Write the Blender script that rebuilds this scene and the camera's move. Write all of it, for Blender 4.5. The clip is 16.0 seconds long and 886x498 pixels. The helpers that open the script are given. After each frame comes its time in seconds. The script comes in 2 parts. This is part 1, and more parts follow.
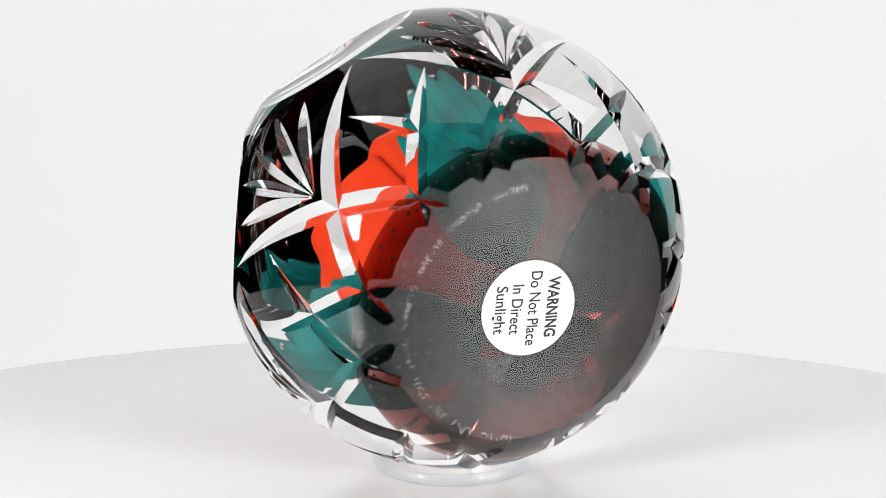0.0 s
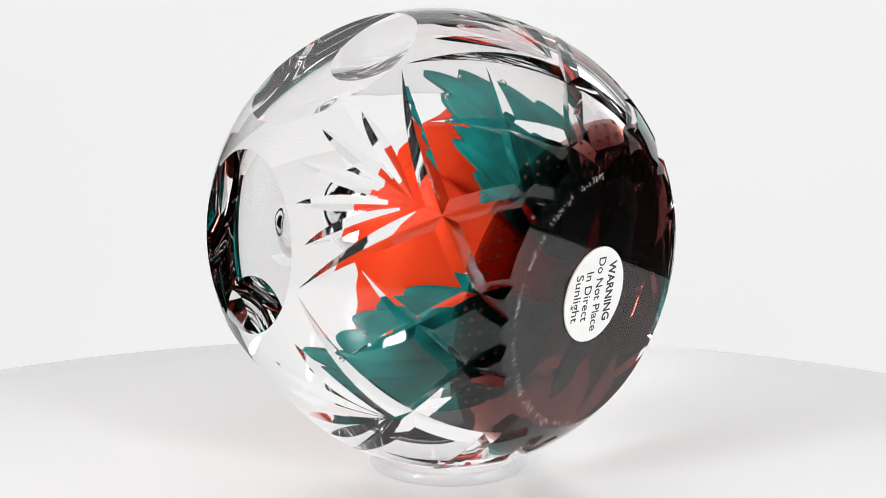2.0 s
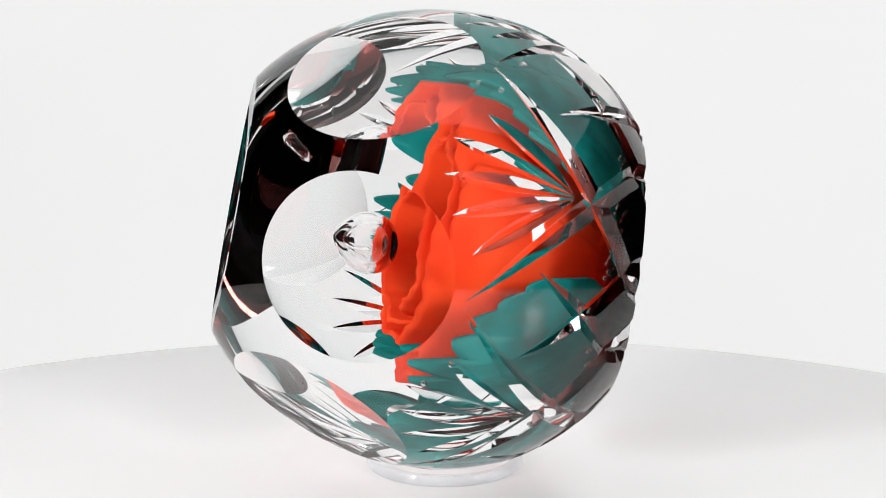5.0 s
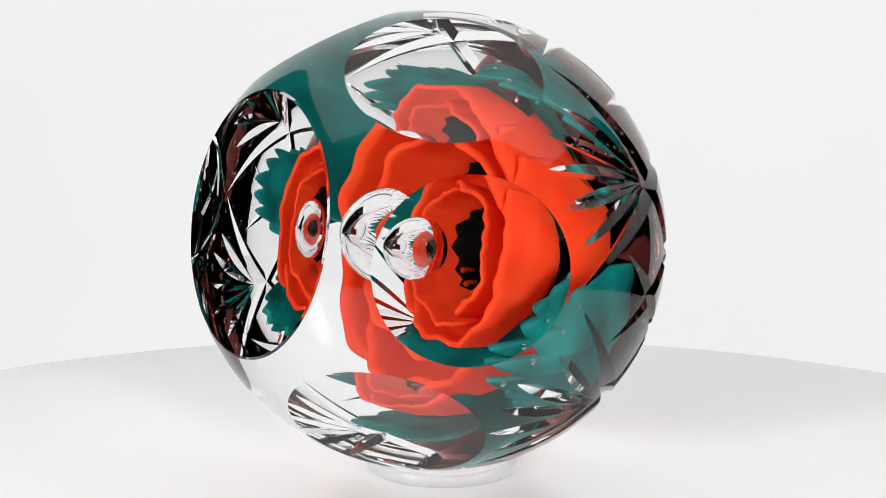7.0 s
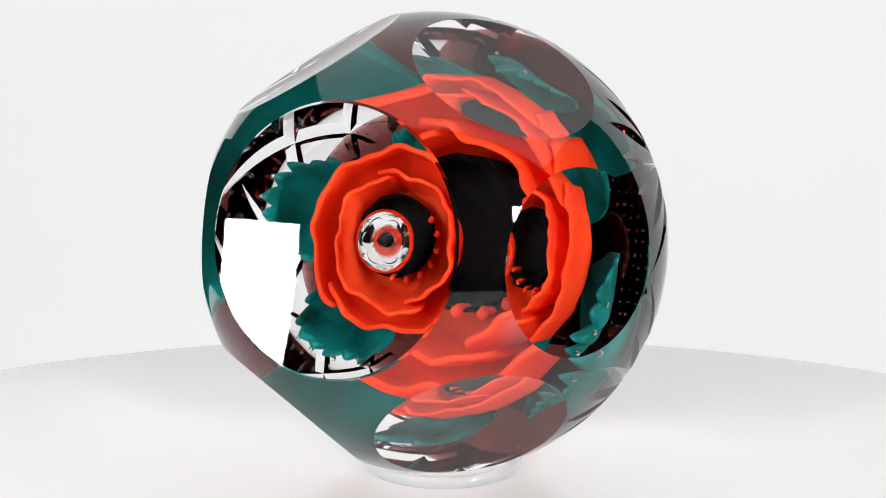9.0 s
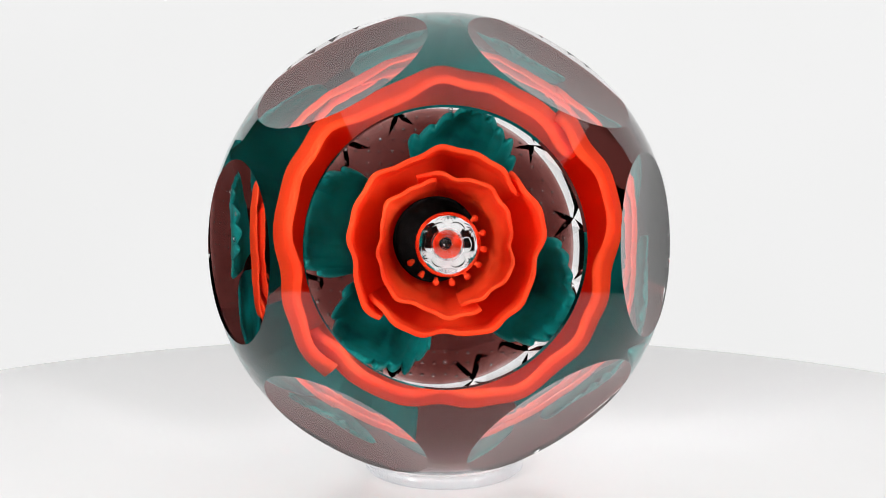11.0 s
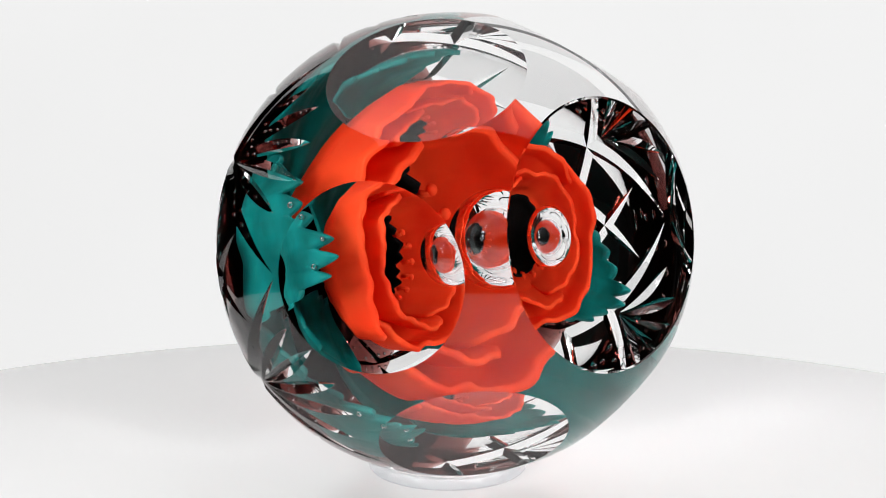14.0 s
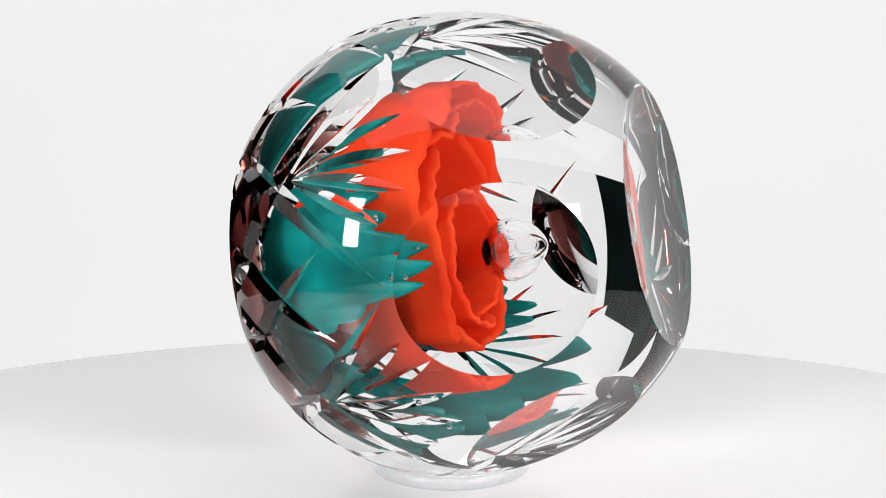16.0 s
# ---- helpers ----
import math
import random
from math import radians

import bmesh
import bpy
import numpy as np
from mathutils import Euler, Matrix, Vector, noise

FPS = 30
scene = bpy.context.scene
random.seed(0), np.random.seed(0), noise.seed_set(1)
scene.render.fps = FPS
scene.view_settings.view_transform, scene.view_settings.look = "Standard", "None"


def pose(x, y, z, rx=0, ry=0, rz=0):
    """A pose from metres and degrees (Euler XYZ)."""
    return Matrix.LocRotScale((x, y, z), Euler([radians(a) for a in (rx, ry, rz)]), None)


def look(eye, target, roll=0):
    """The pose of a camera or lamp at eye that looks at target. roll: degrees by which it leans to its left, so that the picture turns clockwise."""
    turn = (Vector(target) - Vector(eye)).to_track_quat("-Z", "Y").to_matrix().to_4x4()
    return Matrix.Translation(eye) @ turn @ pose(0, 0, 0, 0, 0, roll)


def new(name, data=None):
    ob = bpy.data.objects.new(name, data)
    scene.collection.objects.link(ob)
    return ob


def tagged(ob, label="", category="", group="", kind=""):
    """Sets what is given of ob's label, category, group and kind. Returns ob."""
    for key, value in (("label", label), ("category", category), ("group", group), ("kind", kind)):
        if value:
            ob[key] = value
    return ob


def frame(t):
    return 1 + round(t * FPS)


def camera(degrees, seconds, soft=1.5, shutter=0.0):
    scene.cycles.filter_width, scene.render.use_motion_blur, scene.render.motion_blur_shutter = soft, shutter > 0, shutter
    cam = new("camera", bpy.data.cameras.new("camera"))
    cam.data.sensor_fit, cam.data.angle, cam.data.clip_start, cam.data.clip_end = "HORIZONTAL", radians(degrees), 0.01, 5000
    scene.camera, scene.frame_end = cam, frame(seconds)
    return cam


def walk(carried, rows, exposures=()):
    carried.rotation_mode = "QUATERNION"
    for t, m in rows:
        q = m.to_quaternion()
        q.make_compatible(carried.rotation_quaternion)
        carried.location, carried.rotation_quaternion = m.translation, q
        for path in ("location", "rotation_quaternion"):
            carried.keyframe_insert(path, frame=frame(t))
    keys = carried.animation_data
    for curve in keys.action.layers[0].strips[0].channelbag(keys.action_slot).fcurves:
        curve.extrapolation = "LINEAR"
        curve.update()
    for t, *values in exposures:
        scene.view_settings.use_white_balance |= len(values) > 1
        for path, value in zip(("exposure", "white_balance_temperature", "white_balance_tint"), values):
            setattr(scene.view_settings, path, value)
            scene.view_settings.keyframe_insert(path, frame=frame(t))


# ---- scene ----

# One unit of the plan is the ball's radius, 40 mm.
S = 0.04
SPIN = 14.372          # degrees a second, counter-clockwise from above

# ---- camera: it stands still ----
cam = camera(23.57, 16.0, soft=0.8)
EYE = pose(0.0, -9.0461 * S, 1.9844 * S, 90 - 12.5456, 0, 0.1638)
walk(cam, [(0.0, EYE), (16.0, EYE)])

# ---- light: a dark studio, a white backdrop and table with added glow, and two upright lamp panels beside the camera ----
world = bpy.data.worlds.new("dim_room")
scene.world = world
world.use_nodes = True
world.node_tree.nodes["Background"].inputs["Color"].default_value = (1.0, 0.98, 0.95, 1)
world.node_tree.nodes["Background"].inputs["Strength"].default_value = 0.035


def panel_lamp(name, place, aim, width, height, power, lean):
    data = bpy.data.lights.new(name, "AREA")
    data.shape, data.size, data.size_y, data.energy = "RECTANGLE", width, height, power
    data.color = (1.0, 0.995, 0.99)
    ob = new(name, data)
    ob.matrix_world = look(place, aim, lean)
    return ob


panel_lamp("lamp_panel", (-6.15 * S, -5.55 * S, 2.65 * S), (0, 0, 0.4 * S), 1.05 * S, 3.05 * S, 1.0, 5)
panel_lamp("lamp_panel", (6.55 * S, -6.2 * S, 2.5 * S), (0, 0, 0.4 * S), 0.95 * S, 2.8 * S, 1.0, -8)
scene.view_settings.exposure = 0.0


# ---- materials ----
def material(name):
    m = bpy.data.materials.new(name)
    m.use_nodes = True
    nt = m.node_tree
    nt.nodes.clear()
    out = nt.nodes.new("ShaderNodeOutputMaterial")
    return m, nt, out


def noise_node(nt, scale, detail=3.0, space="Object"):
    tc = nt.nodes.new("ShaderNodeTexCoord")
    n = nt.nodes.new("ShaderNodeTexNoise")
    n.inputs["Scale"].default_value, n.inputs["Detail"].default_value = scale, detail
    nt.links.new(tc.outputs[space], n.inputs["Vector"])
    return n


def ramp(nt, source, stops):
    r = nt.nodes.new("ShaderNodeValToRGB")
    while len(r.color_ramp.elements) < len(stops):
        r.color_ramp.elements.new(0.5)
    for e, (p, c) in zip(r.color_ramp.elements, stops):
        e.position, e.color = p, (*c, 1)
    nt.links.new(source, r.inputs["Fac"])
    return r


def solid(name, low, high, scale, rough=0.5, bump=0.0, bump_scale=200.0, spec=0.5, through_light=0.0):
    """A principled surface with a mottled colour and fine relief."""
    m, nt, out = material(name)
    b = nt.nodes.new("ShaderNodeBsdfPrincipled")
    n = noise_node(nt, scale, 4)
    r = ramp(nt, n.outputs["Fac"], ((0.3, low), (0.7, high)))
    nt.links.new(r.outputs["Color"], b.inputs["Base Color"])
    b.inputs["Roughness"].default_value = rough
    b.inputs["Specular IOR Level"].default_value = spec
    if bump:
        f = noise_node(nt, bump_scale, 5)
        k = nt.nodes.new("ShaderNodeBump")
        k.inputs["Strength"].default_value, k.inputs["Distance"].default_value = bump, 0.0006
        nt.links.new(f.outputs["Fac"], k.inputs["Height"])
        nt.links.new(k.outputs["Normal"], b.inputs["Normal"])
    last = b.outputs[0]
    if through_light:
        t = nt.nodes.new("ShaderNodeBsdfTranslucent")
        nt.links.new(r.outputs["Color"], t.inputs["Color"])
        mix = nt.nodes.new("ShaderNodeMixShader")
        mix.inputs[0].default_value = through_light
        nt.links.new(last, mix.inputs[1])
        nt.links.new(t.outputs[0], mix.inputs[2])
        last = mix.outputs[0]
    nt.links.new(last, out.inputs["Surface"])
    return m


def glass(name, ior, colour=(1, 1, 1), rough=0.0):
    m, nt, out = material(name)
    b = nt.nodes.new("ShaderNodeBsdfGlass")
    b.inputs["IOR"].default_value, b.inputs["Roughness"].default_value = ior, rough
    b.inputs["Color"].default_value = (*colour, 1)
    nt.links.new(b.outputs[0], out.inputs["Surface"])
    return m


def tinted(name, stops):
    """Coloured glass fused into clear glass: it tints what is behind it and bends nothing. stops: height from the ball's base to its waist, tint."""
    m, nt, out = material(name)
    tc = nt.nodes.new("ShaderNodeTexCoord")
    sep = nt.nodes.new("ShaderNodeSeparateXYZ")
    nt.links.new(tc.outputs["Object"], sep.inputs[0])
    n = noise_node(nt, 110, 3)
    add = nt.nodes.new("ShaderNodeMath")
    add.operation = "MULTIPLY_ADD"
    add.inputs[1].default_value = 0.0025
    nt.links.new(n.outputs["Fac"], add.inputs[0])
    nt.links.new(sep.outputs[2], add.inputs[2])
    span = nt.nodes.new("ShaderNodeMapRange")
    span.inputs["From Min"].default_value, span.inputs["From Max"].default_value = -0.78 * S, -0.30 * S
    nt.links.new(add.outputs[0], span.inputs["Value"])
    r = ramp(nt, span.outputs["Result"], stops)
    t = nt.nodes.new("ShaderNodeBsdfTransparent")
    nt.links.new(r.outputs["Color"], t.inputs["Color"])
    nt.links.new(t.outputs[0], out.inputs["Surface"])
    return m


def milky(name, clear):
    """Clear plastic that catches a white sheen."""
    m, nt, out = material(name)
    t = nt.nodes.new("ShaderNodeBsdfTransparent")
    t.inputs["Color"].default_value = (0.98, 0.985, 0.99, 1)
    b = nt.nodes.new("ShaderNodeBsdfPrincipled")
    n = noise_node(nt, 400, 3)
    r = ramp(nt, n.outputs["Fac"], ((0.3, (0.66, 0.68, 0.70)), (0.7, (0.74, 0.76, 0.78))))
    nt.links.new(r.outputs["Color"], b.inputs["Base Color"])
    b.inputs["Roughness"].default_value = 0.12
    mix = nt.nodes.new("ShaderNodeMixShader")
    mix.inputs[0].default_value = 1 - clear
    nt.links.new(t.outputs[0], mix.inputs[1])
    nt.links.new(b.outputs[0], mix.inputs[2])
    nt.links.new(mix.outputs[0], out.inputs["Surface"])
    return m


IOR = 1.53
CRYSTAL = glass("clear_crystal", IOR)


def hazed(name, share, rough):
    """Flat-ground crystal: clear, with a faint satin haze on its surface."""
    m = glass(name, IOR)
    nt = m.node_tree
    out = next(n for n in nt.nodes if n.type == "OUTPUT_MATERIAL")
    b = next(n for n in nt.nodes if n.type == "BSDF_GLASS")
    g = nt.nodes.new("ShaderNodeBsdfAnisotropic")
    g.inputs["Roughness"].default_value = rough
    g.inputs["Color"].default_value = (0.9, 0.9, 0.9, 1)
    mix = nt.nodes.new("ShaderNodeMixShader")
    mix.inputs[0].default_value = share
    nt.links.new(b.outputs[0], mix.inputs[1])
    nt.links.new(g.outputs[0], mix.inputs[2])
    nt.links.new(mix.outputs[0], out.inputs["Surface"])
    return m


BASE = hazed("ground_flat_crystal", 0.015, 0.28)
AIR = glass("air_in_glass", 1 / IOR)
ACRYLIC = milky("clear_acrylic", 0.72)
RED = solid("poppy_red_glass", (0.86, 0.045, 0.012), (0.96, 0.12, 0.03), 60, 0.6, 0.25, 900, 0.1, 0.5)
TEAL = solid("teal_glass", (0.0, 0.085, 0.08), (0.006, 0.36, 0.335), 90, 0.45, 0.35, 420, 0.25, 0.5)
BLACK = solid("black_glass", (0.003, 0.0025, 0.0025), (0.006, 0.005, 0.005), 90, 0.9, 0.0, 900, 0.03)
PURPLE = tinted("amethyst_ground_glass", ((0.0, (0.15, 0.05, 0.046)), (0.22, (0.22, 0.085, 0.078)), (0.37, (0.47, 0.25, 0.23)), (0.5, (0.96, 0.91, 0.91))))
PAPER = solid("white_label_paper", (0.80, 0.80, 0.79), (0.86, 0.86, 0.85), 300, 0.6, 0.05, 2500)
INK = solid("black_print", (0.03, 0.03, 0.03), (0.05, 0.05, 0.05), 500, 0.7)
FROST = solid("engraved_frosted_glass", (0.24, 0.23, 0.23), (0.36, 0.35, 0.35), 900, 0.9)
PLATE = solid("glossy_white_platform", (0.82, 0.817, 0.82), (0.85, 0.847, 0.85), 12, 0.2, 0.02, 60, 0.85)


def glowing(name, glow):
    """White sheet with an even glow put into its material in place of lamps, with faint clouding."""
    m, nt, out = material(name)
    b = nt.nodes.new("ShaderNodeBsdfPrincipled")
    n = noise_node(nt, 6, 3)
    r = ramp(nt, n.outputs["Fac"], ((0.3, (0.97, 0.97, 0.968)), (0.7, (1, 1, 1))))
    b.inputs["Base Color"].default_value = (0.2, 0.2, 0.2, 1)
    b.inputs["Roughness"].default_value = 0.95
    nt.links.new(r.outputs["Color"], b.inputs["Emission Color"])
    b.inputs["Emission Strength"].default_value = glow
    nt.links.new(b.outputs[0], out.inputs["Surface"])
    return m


CLOTH = glowing("glowing_white_cloth", 0.805)
# the tabletop's glow is added, to whiten what the ball refracts
GLOW_ACRYLIC = glowing("glowing_white_acrylic", 0.78)
ROOM = solid("dark_studio_paint", (0.03, 0.029, 0.028), (0.042, 0.04, 0.038), 2.0, 0.9, 0.05, 60, 0.2)


# ---- helpers of this scene ----
def mesh_of(bm, name, mat, scale=S, smooth=True):
    me = bpy.data.meshes.new(name)
    bm.normal_update()
    bm.to_mesh(me)
    bm.free()
    if scale != 1:
        me.transform(Matrix.Scale(scale, 4))
    me.materials.append(mat)
    if smooth:
        me.polygons.foreach_set("use_smooth", [True] * len(me.polygons))
    return me


def part(name, bm, mat, parent, label="", smooth=True, scale=S):
    ob = new(name, mesh_of(bm, name, mat, scale, smooth))
    ob.parent = parent
    if label:
        ob["label"] = label
    return ob


def grid_faces(bm, rows, closed=False):
    """Faces between rows of vertices; closed joins each row's ends."""
    for a, b in zip(rows, rows[1:]):
        n = len(a)
        for i in range(n if closed else n - 1):
            j = (i + 1) % n
            bm.faces.new((a[i], a[j], b[j], b[i]))


def lathe(profile, segments=96, cap=True):
    """A solid of revolution about z from (radius, height) pairs; radius 0 closes an end."""
    bm = bmesh.new()
    rows = []
    for r, z in profile:
        if r == 0:
            rows.append([bm.verts.new((0, 0, z))])
        else:
            rows.append([bm.verts.new((r * math.cos(2 * math.pi * i / segments), r * math.sin(2 * math.pi * i / segments), z)) for i in range(segments)])
    for a, b in zip(rows, rows[1:]):
        for i in range(segments):
            j = (i + 1) % segments
            if len(a) == 1:
                bm.faces.new((a[0], b[j], b[i]))
            elif len(b) == 1:
                bm.faces.new((a[i], a[j], b[0]))
            else:
                bm.faces.new((a[i], a[j], b[j], b[i]))
    bmesh.ops.recalc_face_normals(bm, faces=bm.faces)
    return bm


# ---- the setting: backdrop sweep and platform ----
FLOOR = -1.012         # height of the platform's top


BACK_LEFT, BACK_RIGHT, BACK_Y, BACK_LOW, BACK_TOP, BACK_FRONT = -5.6, 17.0, 13.0, -6.6, 12.0, -5.0
TABLE, GROUND = -2.4, -14.0


def build_backdrop():
    """A cloth tent with added glow: it hangs behind the platform, narrower at one lower corner to darken the glass
    there, and curves forward overhead, unseen, to light the platform.
    """
    bm = bmesh.new()
    bend = 3.0
    line = [(BACK_Y, BACK_LOW), (BACK_Y, 0.0), (BACK_Y, 2.0)]
    for i in range(13):
        a = math.radians(90 * i / 12)
        line.append((BACK_Y - bend + bend * math.cos(a), BACK_TOP - bend + bend * math.sin(a)))
    line.append((BACK_FRONT, BACK_TOP))
    rows = [[bm.verts.new((x, y, z)) for x in (BACK_LEFT if z < 1 else BACK_LEFT - 3.6, -4, 0, 4, BACK_RIGHT)] for y, z in line]
    grid_faces(bm, rows)
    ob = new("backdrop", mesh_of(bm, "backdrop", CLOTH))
    tagged(ob, "white cloth tent with added glow behind and over the platform", "backdrop", kind="structure")


def build_floor():
    bm = bmesh.new()
    bmesh.ops.create_cube(bm, size=1, matrix=Matrix.Translation((0, 0, GROUND - 0.25)) @ Matrix.Diagonal((80, 80, 0.5, 1)))
    ob = new("floor", mesh_of(bm, "floor", ROOM, smooth=False))
    tagged(ob, "plain dark floor of the studio", "floor", kind="structure")


def build_room():
    """Unseen dark walls and a ceiling, added round the table and the camera to block the world's light."""
    high = 50.0
    for name, x, y, wide, deep in (("wall_north", 0, 41, 84, 2), ("wall_south", 0, -41, 84, 2), ("wall_east", 41, 0, 2, 80), ("wall_west", -41, 0, 2, 80)):
        bm = bmesh.new()
        bmesh.ops.create_cube(bm, size=1, matrix=Matrix.Translation((x, y, (GROUND + high) / 2)) @ Matrix.Diagonal((wide, deep, high - GROUND, 1)))
        tagged(new(name, mesh_of(bm, name, ROOM, smooth=False)), "plain dark wall, unseen, added to close off the studio", "wall", kind="structure")
    bm = bmesh.new()
    bmesh.ops.create_cube(bm, size=1, matrix=Matrix.Translation((0, 0, high + 1)) @ Matrix.Diagonal((84, 84, 2, 1)))
    tagged(new("ceiling", mesh_of(bm, "ceiling", ROOM, smooth=False)), "plain dark ceiling, unseen, added to close off the studio", "ceiling", kind="structure")


def build_table():
    """A white table that ends a little behind the platform; its top has added glow."""
    table = new("table")
    tagged(table, "white shooting table with added glow in its acrylic top", "table")
    bm = bmesh.new()
    bmesh.ops.create_cube(bm, size=1, matrix=Matrix.Translation((0, -0.7, TABLE - 0.3)) @ Matrix.Diagonal((12.0, 13.0, 0.6, 1)))
    bmesh.ops.bevel(bm, geom=bm.edges[:], offset=0.06, segments=2, affect="EDGES")
    part("tabletop", bm, GLOW_ACRYLIC, table, "white acrylic top with added glow", smooth=False)
    for x in (-5.3, 5.3):
        for y in (-6.6, 5.2):
            bm = bmesh.new()
            bmesh.ops.create_cube(bm, size=1, matrix=Matrix.Translation((x, y, (GROUND + TABLE - 0.6) / 2)) @ Matrix.Diagonal((0.7, 0.7, TABLE - 0.6 - GROUND, 1)))
            part("leg", bm, PLATE, table, smooth=False)


def build_platform():
    r, h, e = 4.17, 0.5, 0.05
    prof = [(0, FLOOR - h), (r - e, FLOOR - h), (r, FLOOR - h + e), (r, FLOOR - e)]
    prof += [(r - e + e * math.cos(a), FLOOR - e + e * math.sin(a)) for a in (0.4, 0.8, 1.2, 1.5708)]
    prof += [(r * 0.6, FLOOR), (0, FLOOR)]
    bm = lathe(prof, 160)
    top = new("display_platform")
    top.location = (-0.08 * S, -1.93 * S, 0)
    tagged(top, "round glossy white display platform under the glass ball", "platform")
    ob = part("platform_top", bm, PLATE, top)
    ob.data.set_sharp_from_angle(angle=radians(40))
    # the foot on which it turns
    stem = lathe([(0, TABLE), (1.2, TABLE), (1.2, FLOOR - h), (0, FLOOR - h)], 64)
    st = part("foot", stem, PLATE, top)
    st.data.set_sharp_from_angle(angle=radians(40))


build_backdrop()
build_floor()
build_room()
build_table()
build_platform()

# ---- the cut glass paperweight ----
# ground planes: azimuth, polar angle, distance from the ball's centre
TOP_PLANE, BASE_PLANE = (193.1, 1.1, 0.920), (60.7, 175.4, 0.780)
WINDOWS = ((1.6, 66.6, 0.944), (60.2, 66.8, 0.942), (121.9, 65.9, 0.940), (183.4, 67.7, 0.943), (242.9, 67.7, 0.945), (303.3, 66.8, 0.938))
HOLLOW_TOP, HOLLOW_SIDE = 3.2, 3.5   # radius to which the windows are ground hollow
CENTRE = Vector((0.0259, 0.0456, 0.0028))
AXES = Matrix(((-0.91219, 0.05211, -0.40643), (-0.40838, -0.19664, 0.89138), (-0.03347, 0.97909, 0.20065)))
INNER = Vector((-0.0085, -0.0105, 0.0444))   # where the flower's origin lies in the ball


def on_ball(az, polar, r=1.0):
    """A direction on the ball from azimuth and polar angle in degrees, at r times its surface."""
    a, p = radians(az), radians(polar)
    d = Vector((math.sin(p) * math.cos(a), math.sin(p) * math.sin(a), math.cos(p)))
    return d * (r * shell(d))


BULGE, TALL, LOW = 2.063, 1.090, 0.971   # a ball slightly fuller than a sphere between waist and poles


def shell(d):
    """The uncut ball's radius in the unit direction d."""
    return (math.hypot(d.x, d.y) ** BULGE + abs(d.z / (TALL if d.z > 0 else LOW)) ** BULGE) ** (-1 / BULGE)


def shell_normal(p):
    r = max(math.hypot(p.x, p.y), 1e-9)
    k = r ** (BULGE - 1) / r
    return Vector((p.x * k, p.y * k, math.copysign(abs(p.z) ** (BULGE - 1) / (TALL if p.z > 0 else LOW) ** BULGE, p.z))).normalized()


def arc(points, steps):
    """A smooth way over the ball through (azimuth, polar) points."""
    ps = [(on_ball(*p).normalized() + INNER).normalized() for p in points]
    ps = [2 * ps[0] - ps[1]] + ps + [2 * ps[-1] - ps[-2]]
    out = []
    spans = len(ps) - 3
    for k in range(steps + 1):
        u = k / steps * spans
        i = min(int(u), spans - 1)
        t = u - i
        a, b, c, d = ps[i:i + 4]
        v = 0.5 * (2 * b + (c - a) * t + (2 * a - 5 * b + 4 * c - d) * t * t + (3 * b - a - 3 * c + d) * t ** 3)
        out.append(v.normalized())
    return out


def groove(points, depth, width, shape, steps=12):
    """A cutter for a V-shaped wheel cut along the ball; shape gives its depth, 0 to 1, along the way."""
    way = arc(points, steps)
    bm = bmesh.new()
    rows = []
    lift = 0.03
    for k, d in enumerate(way):
        ahead = way[min(k + 1, steps)] - way[max(k - 1, 0)]
        side = d.cross(ahead).normalized()
        s = shape(k / steps)
        deep = depth * s - 0.002
        half = (width / 2) * (deep + lift) / depth
        r = shell(d)
        rows.append([bm.verts.new(v) for v in (d * (r - deep), d * (r + lift) + side * half, d * (r + lift) - side * half)])
    grid_faces(bm, rows, closed=True)
    bm.faces.new(rows[0])
    bm.faces.new(list(reversed(rows[-1])))
    bmesh.ops.recalc_face_normals(bm, faces=bm.faces)
    return bm


def leaf_shape(t):
    """Thin at the root, full past the middle, pointed at the tip."""
    return max(0.0, math.sin(math.pi * t ** 1.25)) ** 0.8


def long_shape(t):
    """Pointed at the upper tip, full all the way down."""
    return min(1.0, math.sin(min(t * 2.2, 1) * math.pi / 2)) * (1.0 - 0.25 * max(0, t - 0.7) / 0.3)


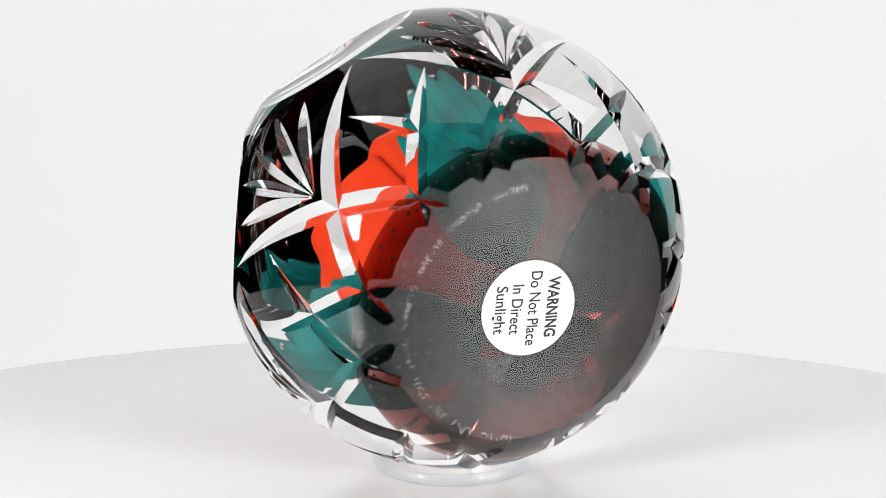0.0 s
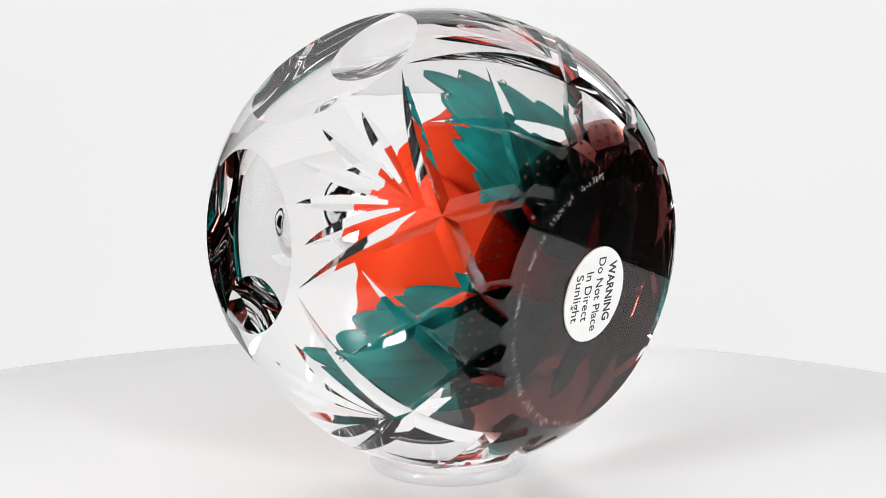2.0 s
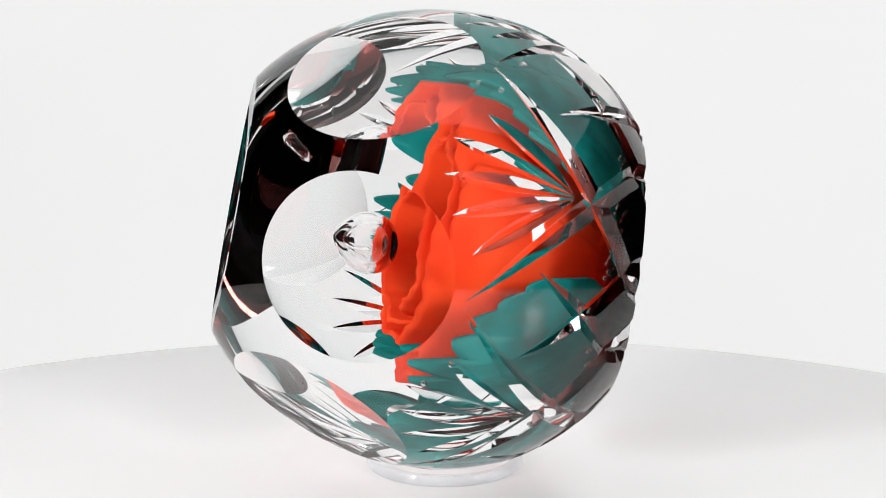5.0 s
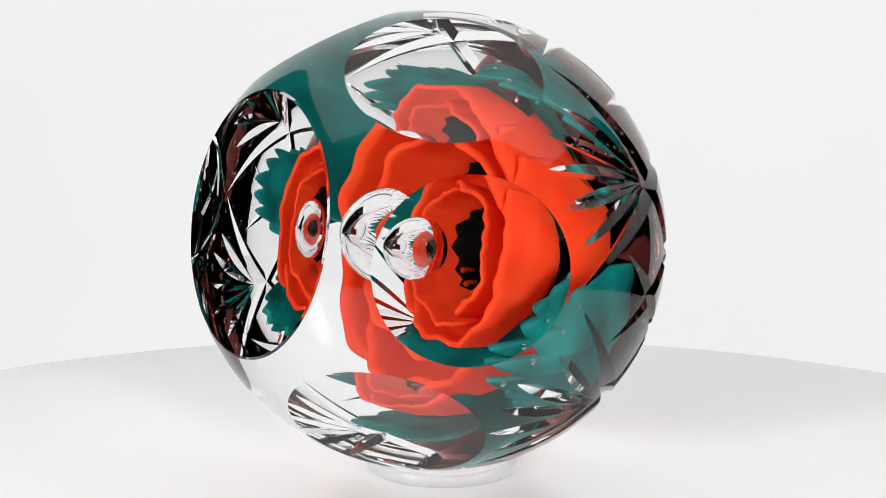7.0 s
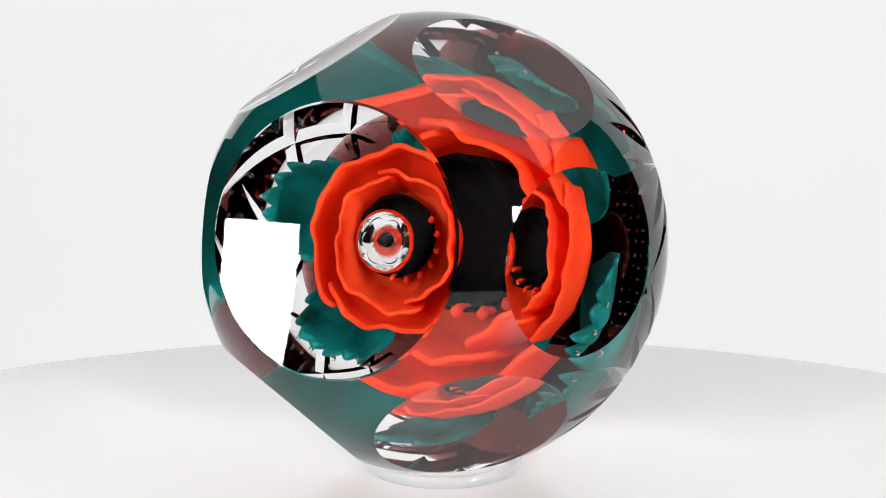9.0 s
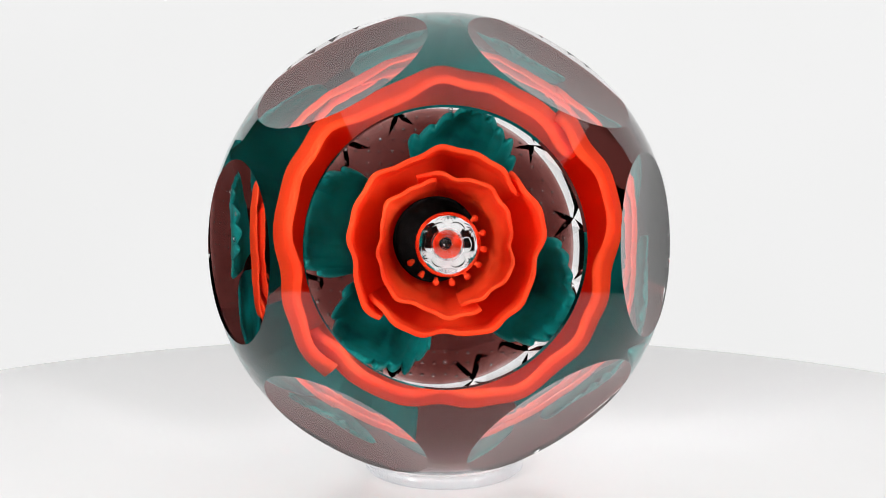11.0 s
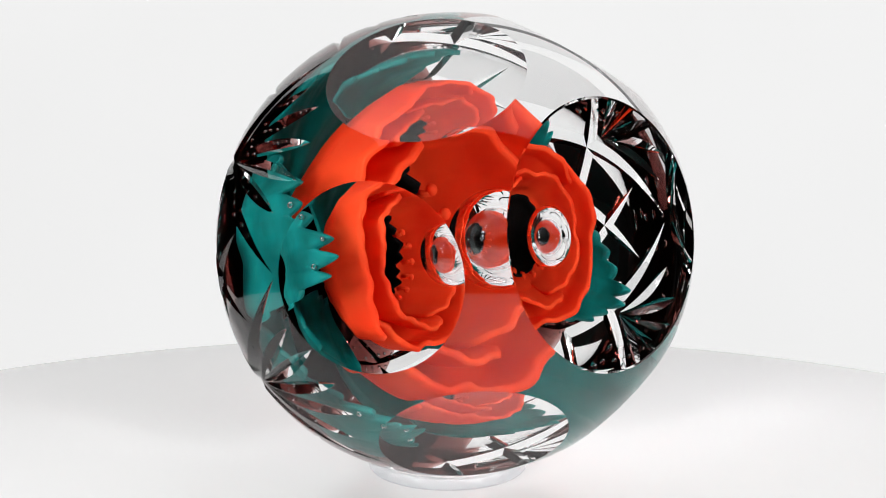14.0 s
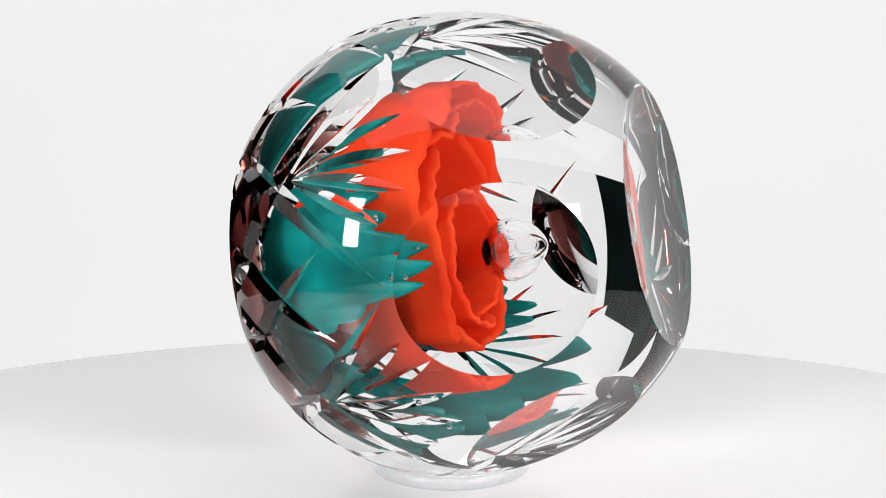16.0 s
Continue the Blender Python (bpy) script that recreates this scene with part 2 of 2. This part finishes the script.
def build_crystal(parent):
    bm = bmesh.new()
    seg, rings = 160, 80
    rows = []
    for i in range(1, rings):
        rows.append([bm.verts.new(on_ball(360 * j / seg, 180 * i / rings)) for j in range(seg)])
    grid_faces(bm, rows, closed=True)
    bm.faces.new(rows[0])
    bm.faces.new(rows[-1])
    planes = [(on_ball(az, polar).normalized(), h) for az, polar, h in (TOP_PLANE, BASE_PLANE, *WINDOWS)]
    n, h = planes[1]
    cut = bmesh.ops.bisect_plane(bm, geom=bm.verts[:] + bm.edges[:] + bm.faces[:], plane_co=n * h, plane_no=n, clear_outer=True, dist=1e-6)
    bmesh.ops.contextual_create(bm, geom=[e for e in cut["geom_cut"] if isinstance(e, bmesh.types.BMEdge)])
    bmesh.ops.recalc_face_normals(bm, faces=bm.faces)
    body = new("crystal_body", mesh_of(bm, "crystal_body", CRYSTAL, 1, False))
    rnd = random.Random(4)
    cuts, bowls = [], []
    # every window is ground slightly hollow; the top one has a narrow polished edge
    for i, (n, h) in enumerate((planes[0], *planes[2:])):
        d = 0.5
        for _ in range(6):
            ring = [shell((Matrix.Rotation(2 * math.pi * j / 12, 3, n) @ (n * math.cos(d) + n.orthogonal().normalized() * math.sin(d))).normalized()) for j in range(12)]
            d = math.acos(h / (sum(ring) / 12))
        rim = h * math.tan(d)
        bend = HOLLOW_TOP if i == 0 else HOLLOW_SIDE
        high = h + math.sqrt(bend * bend - rim * rim)
        turn = Vector((0, 0, 1)).rotation_difference(n).to_matrix().to_4x4()
        reach = [rim * 1.35 * k / 26 for k in range(27)]
        c = lathe([(r, high - math.sqrt(bend * bend - r * r)) for r in reach] + [(rim * 1.35, h + 0.6), (0, h + 0.6)], 144)
        c.transform(turn)
        cuts.append(("DIFFERENCE", c))
        bowls.append((n * high, bend))
        if i:
            continue
        slope = 1 / math.tan(d * 0.55)
        prof = [(0, h + 0.02), (rim - 0.007 - 0.02 * slope, h + 0.02), (rim - 0.007 + 3.0, h - 3.0 / slope), (rim + 3.0, -3.0), (0, -3.0)]
        c = lathe(prof, 144)
        c.transform(turn)
        cuts.append(("INTERSECT", c))
    for k in range(6):
        o = 60 * k
        j = lambda a: rnd.uniform(-a, a)
        # long cuts that cross below each fan
        for m in (1, -1):
            cuts.append(("DIFFERENCE", groove([(o + 30 + m * 30 + j(.4), 91.5), (o + 30 + m * 14, 107), (o + 30, 120.2), (o + 30 - m * 17.2, 134.3), (o + 30 - m * 25, 143)], 0.036, 0.105, long_shape, 18)))
            # shorter cuts that cross under each window
            cuts.append(("DIFFERENCE", groove([(o + m * 11.5 + j(.5), 106.5), (o, 122), (o - m * 12.6, 134.2), (o - m * 20, 143)], 0.03, 0.095, long_shape, 14)))
        # five-leaved fan
        root = (o + 29.5, 114.5)
        for az, polar in ((-18, 91.5), (-11, 85), (-1.5, 82.5), (8, 83.5), (16, 91)):
            cuts.append(("DIFFERENCE", groove([root, (root[0] + az * 0.5, (root[1] + polar) / 2), (root[0] + az + j(.7), polar + j(.6))], 0.027, 0.075, leaf_shape, 10)))
    tools = []
    for kind, c in cuts:
        me = bpy.data.meshes.new("cutter")
        c.to_mesh(me)
        c.free()
        tool = new("cutter", me)
        tools.append(tool)
        mod = body.modifiers.new("cut", "BOOLEAN")
        mod.operation, mod.object, mod.solver = kind, tool, "MANIFOLD"
    bpy.context.view_layer.update()
    graph = bpy.context.evaluated_depsgraph_get()
    me = bpy.data.meshes.new_from_object(body.evaluated_get(graph))
    body.modifiers.clear()
    body.data = me
    for tool in tools:
        old = tool.data
        bpy.data.objects.remove(tool)
        bpy.data.meshes.remove(old)
    # polished: round parts get the ball's own normals, cuts are smoothed along their length only
    fn = [p.normal.copy() for p in me.polygons]
    at = [v.co.copy() for v in me.vertices]
    skin = [abs(p.length / shell(p.normalized()) - 1) < 8e-4 for p in at]
    around = [[] for _ in at]
    for p in me.polygons:
        for v in p.vertices:
            around[v].append(p.index)
    flat = [planes[1][0]]
    bowl_of = [[k for k, (c, r) in enumerate(bowls) if abs((p - c).length - r) < 4e-4] for p in at]
    normals = []
    for p in me.polygons:
        n = fn[p.index]
        facet = n.dot(flat[0]) > 0.99999
        shared = set(bowl_of[p.vertices[0]]).intersection(*(bowl_of[v] for v in p.vertices[1:]))
        bowl = next((bowls[k] for k in shared if (bowls[k][0] - at[p.vertices[0]]).normalized().dot(n) > 0.995), None)
        round_part = not facet and not bowl and all(skin[v] for v in p.vertices)
        for v in p.vertices:
            if round_part:
                normals.append(shell_normal(at[v]))
            elif facet:
                normals.append(n)
            elif bowl:
                normals.append((bowl[0] - at[v]).normalized())
            else:
                s = Vector()
                for q in around[v]:
                    if fn[q].dot(n) > 0.94 and not all(skin[w] for w in me.polygons[q].vertices):
                        s += fn[q] * me.polygons[q].area
                normals.append(s.normalized() if s.length > 0 else n)
    me.polygons.foreach_set("use_smooth", [True] * len(me.polygons))
    me.normals_split_custom_set(normals)
    me.transform(Matrix.Scale(S, 4))
    me.materials.clear()
    me.materials.append(CRYSTAL)
    # the base is ground flat and less bright than the polished rest
    me.materials.append(BASE)
    me.polygons.foreach_set("material_index", [1 if n.dot(flat[0]) > 0.99999 else 0 for n in fn])
    body.parent = parent
    body.visible_shadow = False
    body["label"] = "clear cut crystal with round windows and wheel-cut fans"
    return body


def cup_petal(parent, start, sweep, profile, ruffle, seed, thick=0.022):
    """A ruffled petal: part of a cup about the flower's axis."""
    rnd = random.Random(seed)
    ph = [rnd.uniform(0, 6.28) for _ in range(4)]
    bm = bmesh.new()
    nu, nv = 72, 18
    rows_out, rows_in = [], []
    for i in range(nv + 1):
        v = i / nv
        f = v * (len(profile) - 1)
        k = min(int(f), len(profile) - 2)
        t = f - k
        t = t * t * (3 - 2 * t) * 0.5 + t * 0.5
        r = profile[k][0] * (1 - t) + profile[k + 1][0] * t
        z = profile[k][1] * (1 - t) + profile[k + 1][1] * t
        ro, ri = [], []
        for j in range(nu + 1):
            u = j / nu
            a = radians(start + sweep * u)
            edge = min(u, 1 - u) * 2
            w = ruffle * v * v
            dr = w * (math.sin(5 * a + ph[0]) + 0.6 * math.sin(9 * a + ph[1]) + 0.35 * math.sin(17 * a + ph[2]))
            dz = 0.8 * w * math.sin(6 * a + ph[3]) + 0.4 * w * math.sin(23 * a + ph[1]) - 0.05 * v * (1 - min(1, edge * 5)) ** 2
            tilt = 0.03 * v * (u - 0.5)
            for row, d in ((ro, thick / 2), (ri, -thick / 2)):
                rr = max(0.02, r + dr + d + tilt)
                row.append(bm.verts.new((rr * math.cos(a), rr * math.sin(a), z + dz - d * 0.4)))
        rows_out.append(ro)
        rows_in.append(ri)
    grid_faces(bm, rows_out)
    grid_faces(bm, [list(reversed(r)) for r in rows_in])
    for a, b in ((rows_out[0], rows_in[0]), (rows_in[-1], rows_out[-1])):
        for i in range(nu):
            bm.faces.new((a[i + 1], a[i], b[i], b[i + 1]))
    for e in (0, nu):
        for i in range(nv):
            bm.faces.new((rows_out[i][e], rows_out[i + 1][e], rows_in[i + 1][e], rows_in[i][e]))
    bmesh.ops.recalc_face_normals(bm, faces=bm.faces)
    return part("petal", bm, RED, parent)


def leaf(parent, az, half, seed, top, flare):
    """A broad leaf with a toothed end that stands round the flower like part of a cup."""
    rnd = random.Random(seed)
    bm = bmesh.new()
    nu, nv = 120, 16
    thick = 0.03
    outer, inner = [], []
    teeth = rnd.randint(9, 11)
    size = [rnd.uniform(0.4, 1.5) for _ in range(teeth + 1)]
    lean = [rnd.uniform(0.35, 0.65) for _ in range(teeth + 1)]
    for i in range(nv + 1):
        v = i / nv
        ro, ri = [], []
        for j in range(nu + 1):
            u = 2 * j / nu - 1
            along = (u + 1) / 2 * teeth + 0.25 * math.sin(3 * u + seed)
            k = max(0, min(int(along), teeth))
            f = along - int(along)
            tooth = f / lean[k] if f < lean[k] else (1 - f) / (1 - lean[k])
            tooth = 1 - (1 - tooth) ** 1.6
            reach = (1 - 0.48 * abs(u) ** 1.8) * (0.915 + 0.14 * size[k] * tooth * (1 - 0.3 * abs(u))) + 0.03 * math.sin(5 * u + 2 * seed)
            s = v * reach
            ang = radians(az + half * u * (0.55 + 0.6 * min(1, v * 2.2)) * (1 - 0.12 * v))
            r = 0.16 + (0.475 + flare) * math.sin(min(s, 1.1) * 1.5) + 0.014 * math.sin(6 * u + seed) + 0.010 * math.sin(9 * v + 4 * u)
            z = -0.57 + (top + 0.57) * s ** 1.7 + 0.02 * math.sin(4 * u + 2 * seed) * v
            for row, d in ((ro, thick / 2), (ri, -thick / 2)):
                rr = r + d * (0.4 + 0.6 * v)
                row.append(bm.verts.new((rr * math.cos(ang), rr * math.sin(ang), z - d * (1 - v))))
        outer.append(ro)
        inner.append(ri)
    grid_faces(bm, outer)
    grid_faces(bm, [list(reversed(r)) for r in inner])
    for a, b in ((outer[0], inner[0]), (inner[-1], outer[-1])):
        for i in range(nu):
            bm.faces.new((a[i + 1], a[i], b[i], b[i + 1]))
    for e in (0, nu):
        for i in range(nv):
            bm.faces.new((outer[i][e], outer[i + 1][e], inner[i + 1][e], inner[i][e]))
    bmesh.ops.recalc_face_normals(bm, faces=bm.faces)
    tips = [(outer[-1][j].co + inner[-1][j].co) / 2 for j in (nu // 2 - 14, nu // 2 + 2, nu // 2 + 20)]
    made = part("leaf", bm, TEAL, parent)
    made.location = INNER * S
    # tiny air beads caught at the teeth
    for p in tips:
        bm = bmesh.new()
        d = Vector((p.x, p.y, 0)).normalized()
        add_ball(bm, p + d * 0.030 - Vector((0, 0, 0.03)), rnd.uniform(0.010, 0.014), 2)
        part("air_bead", bm, AIR, made)
    return made


def add_ball(bm, p, r, sub=2):
    bmesh.ops.create_icosphere(bm, subdivisions=sub, radius=r, matrix=Matrix.Translation(p))


def build_flower(parent):
    outer = [(0.04, -0.52), (0.16, -0.49), (0.285, -0.365), (0.42, -0.18), (0.435, 0.0)]
    inner = [(0.03, -0.46), (0.13, -0.42), (0.255, -0.30), (0.305, -0.11), (0.315, 0.015)]
    made = [cup_petal(parent, 35, 195, outer, 0.014, 1),
            cup_petal(parent, 215, 195, [(r * 0.985, z - 0.008) for r, z in outer], 0.014, 2),
            cup_petal(parent, 100, 200, inner, 0.012, 3, 0.018),
            cup_petal(parent, 285, 190, [(r * 0.98, z - 0.006) for r, z in inner], 0.012, 5, 0.018)]
    # the black heart lines the cup, higher on one side, with a ragged edge
    bm = bmesh.new()
    n, nv, rows_a, rows_b = 120, 8, [], []
    for k in range(nv + 1):
        v = k / nv
        ra, rb = [], []
        for i in range(n):
            a = 2 * math.pi * i / n
            high = 0.5 + 0.5 * math.cos(a - radians(155))
            jag = 0.02 * (abs((i * 14 / n) % 1 - 0.5) * 4 - 1) + 0.012 * math.sin(5 * a)
            top = -0.225 + 0.065 * high ** 1.3 + jag
            z = -0.40 + (top + 0.40) * v
            r = 0.03 + (0.105 + 0.05 * high ** 0.7) * min(1, v * 2.2) ** 0.6 + 0.062 * v * high
            ra.append(bm.verts.new((r * math.cos(a), r * math.sin(a), z)))
            rb.append(bm.verts.new(((r - 0.012) * math.cos(a), (r - 0.012) * math.sin(a), z + 0.012 * (1 - v))))
        rows_a.append(ra)
        rows_b.append(rb)
    grid_faces(bm, rows_a, closed=True)
    grid_faces(bm, rows_b, closed=True)
    grid_faces(bm, [rows_a[-1], rows_b[-1]], closed=True)
    bm.faces.new(rows_a[0])
    bm.faces.new(rows_b[0])
    bmesh.ops.recalc_face_normals(bm, faces=bm.faces)
    made.append(part("flower_heart", bm, BLACK, parent, "ragged black heart of the poppy"))
    # knobbed stamens in a ring
    for i in range(9):
        a = radians(-150 + 24 * i)
        bm = bmesh.new()
        add_ball(bm, (0.185 * math.cos(a), 0.185 * math.sin(a), -0.185), 0.016)
        bmesh.ops.create_cone(bm, cap_ends=True, segments=8, radius1=0.012, radius2=0.008, depth=0.05,
                              matrix=Matrix.Translation((0.172 * math.cos(a), 0.172 * math.sin(a), -0.21)))
        made.append(part("stamen", bm, RED, parent))
    for ob in made:
        ob.location = (INNER + Vector((0.03, 0.015, 0))) * S


def build_bubble(parent):
    prof = [(0, 0.045)]
    for i in range(1, 120):
        t = i / 120
        a = math.pi * t
        prof.append((0.160 * math.sin(a) * math.cos(a / 2) ** 0.32, 0.20 - 0.155 * math.cos(a)))
    prof.append((0, 0.357))
    bm = lathe(prof, 288)
    ob = part("air_bubble", bm, AIR, parent, "large tear-shaped air bubble over the flower")
    ob.location = (INNER + Vector((0.03, 0.015, 0))) * S


def build_ground(parent):
    prof = [(0, -0.745), (0.50, -0.738), (0.60, -0.715), (0.67, -0.655), (0.69, -0.60), (0.675, -0.60), (0.63, -0.615), (0.5, -0.622), (0, -0.64)]
    part("glass_ground", lathe(prof, 96), PURPLE, parent, "dark amethyst glass ground with tiny bubbles").location = INNER * S
    bm = bmesh.new()
    rnd = random.Random(21)
    for i in range(-13, 14):
        for k in range(-13, 14):
            x, y = 0.058 * i + rnd.uniform(-0.006, 0.006), 0.058 * k + rnd.uniform(-0.006, 0.006)
            r = math.hypot(x, y)
            if 0.40 < r < 0.67:
                add_ball(bm, (x, y, -0.585 if r > 0.5 else -0.60 - 0.03 * (0.5 - r)), rnd.uniform(0.0075, 0.0105), 1)
    ob = part("small_bubbles", bm, AIR, parent)
    ob["kind"] = "stuff"
    ob.location = INNER * S


def on_base(x, y):
    """The pose of something laid on the ground base at (x, y), its z pointing out of the glass."""
    n = on_ball(*BASE_PLANE[:2]).normalized()
    z = -(BASE_PLANE[2] - n.x * x - n.y * y) / -n.z
    turn = Vector((0, 0, -1)).rotation_difference(n).to_matrix().to_4x4()
    return Matrix.Translation(Vector((x, y, z)) * S) @ turn


def text_mesh(body, size, bold=0.0):
    cu = bpy.data.curves.new("print", "FONT")
    cu.body, cu.size, cu.align_x, cu.align_y = body, size, "CENTER", "CENTER"
    cu.extrude, cu.offset = 0.0006, bold
    ob = new("print", cu)
    graph = bpy.context.evaluated_depsgraph_get()
    me = bpy.data.meshes.new_from_object(ob.evaluated_get(graph))
    bpy.data.objects.remove(ob)
    return me


def build_label(parent):
    bm = lathe([(0, -0.004), (0.205, -0.004), (0.207, 0.0), (0.205, 0.004), (0, 0.004)], 72)
    lab = part("warning_label", bm, PAPER, parent, "round white paper warning sticker with black print")
    lab.data.set_sharp_from_angle(angle=radians(40))
    # stuck under the base, print outwards
    lab.matrix_basis = on_base(0.025, 0.03) @ pose(0, 0, -0.0045 * S, 180, 0, 0) @ pose(0, 0, 0, 0, 0, LABEL_TURN)
    for word, wide, up in (("WARNING", 0.262, 0.102), ("Do Not Place", 0.322, 0.020), ("In Direct", 0.215, -0.057), ("Sunlight", 0.205, -0.128)):
        me = text_mesh(word, 0.07, 0.0016 if word.isupper() else 0.0003)
        xs = [v.co.x for v in me.vertices]
        f = wide / (max(xs) - min(xs))
        me.transform(Matrix.Scale(S, 4) @ Matrix.Translation((0, up, 0.0045)) @ Matrix.Diagonal((f, 1.0, 1, 1)))
        me.materials.append(INK)
        t = new("print", me)
        t.parent = lab
        t["label"] = "black printed word"


def build_engraving(parent):
    """Engraved handwriting round the base's rim, as small marks."""
    bm = bmesh.new()
    rnd = random.Random(11)
    a = -82.0
    while a < 88:
        word = rnd.randint(4, 8)
        for _ in range(word):
            for stroke in range(rnd.randint(1, 3)):
                r = 0.555 + rnd.uniform(-0.012, 0.012)
                m = Matrix.Rotation(radians(a + rnd.uniform(-0.7, 0.7)), 4, "Z") @ Matrix.Translation((r, 0, -0.0012)) @ Matrix.Rotation(radians(rnd.uniform(-70, 70)), 4, "Z")
                bmesh.ops.create_cube(bm, size=1, matrix=m @ Matrix.Diagonal((rnd.uniform(0.008, 0.030), 0.0028, 0.0015, 1)))
            a += rnd.uniform(1.9, 2.7)
        a += 4.5
    ob = part("engraving", bm, FROST, parent, "faint engraved marks round the base", smooth=False)
    ob.matrix_basis = on_base(0.0, 0.0)


LABEL_TURN = 86.5
weight = new("paperweight")
tagged(weight, "cut crystal paperweight with a red poppy, in a clear ring", "paperweight")
build_crystal(weight)
build_ground(weight)
build_flower(weight)
for az, half, seed, top, flare in ((76, 31, 1, -0.07, 0.0), (-25, 31, 2, 0.01, 0.03), (168, 30, 3, 0.0, 0.045), (236, 31, 4, -0.04, 0.0)):
    leaf(weight, az, half, seed, top, flare)
build_bubble(weight)
build_label(weight)
build_engraving(weight)


def build_ring():
    top = new("ring_stand")
    tagged(top, "small clear acrylic ring that holds the ball", "stand")
    h = 0.048
    prof = [(0.285, FLOOR), (0.34, FLOOR), (0.35, FLOOR + 0.010), (0.35, FLOOR + h - 0.015), (0.34, FLOOR + h), (0.31, FLOOR + h), (0.285, FLOOR + h - 0.02), (0.285, FLOOR)]
    bm = lathe(prof, 96)
    bmesh.ops.remove_doubles(bm, verts=bm.verts, dist=1e-5)
    bmesh.ops.recalc_face_normals(bm, faces=bm.faces)
    ob = part("ring", bm, ACRYLIC, top)
    ob.data.set_sharp_from_angle(angle=radians(35))
    return top


ring = build_ring()


def motions():
    """Ball and ring turn together with the plate, about the plate's upright axis."""
    rows, ring_rows = [], []
    body = Matrix.Translation(CENTRE * S) @ AXES.to_4x4()
    under = Matrix.Translation(Vector((CENTRE.x * 0.5 * S, CENTRE.y * 0.5 * S, 0.0005 * S)))
    for i in range(33):
        turn = Matrix.Rotation(radians(SPIN * i * 0.5), 4, "Z")
        rows.append((i * 0.5, turn @ body))
        ring_rows.append((i * 0.5, turn @ under))
    walk(weight, rows)
    walk(ring, ring_rows)


motions()
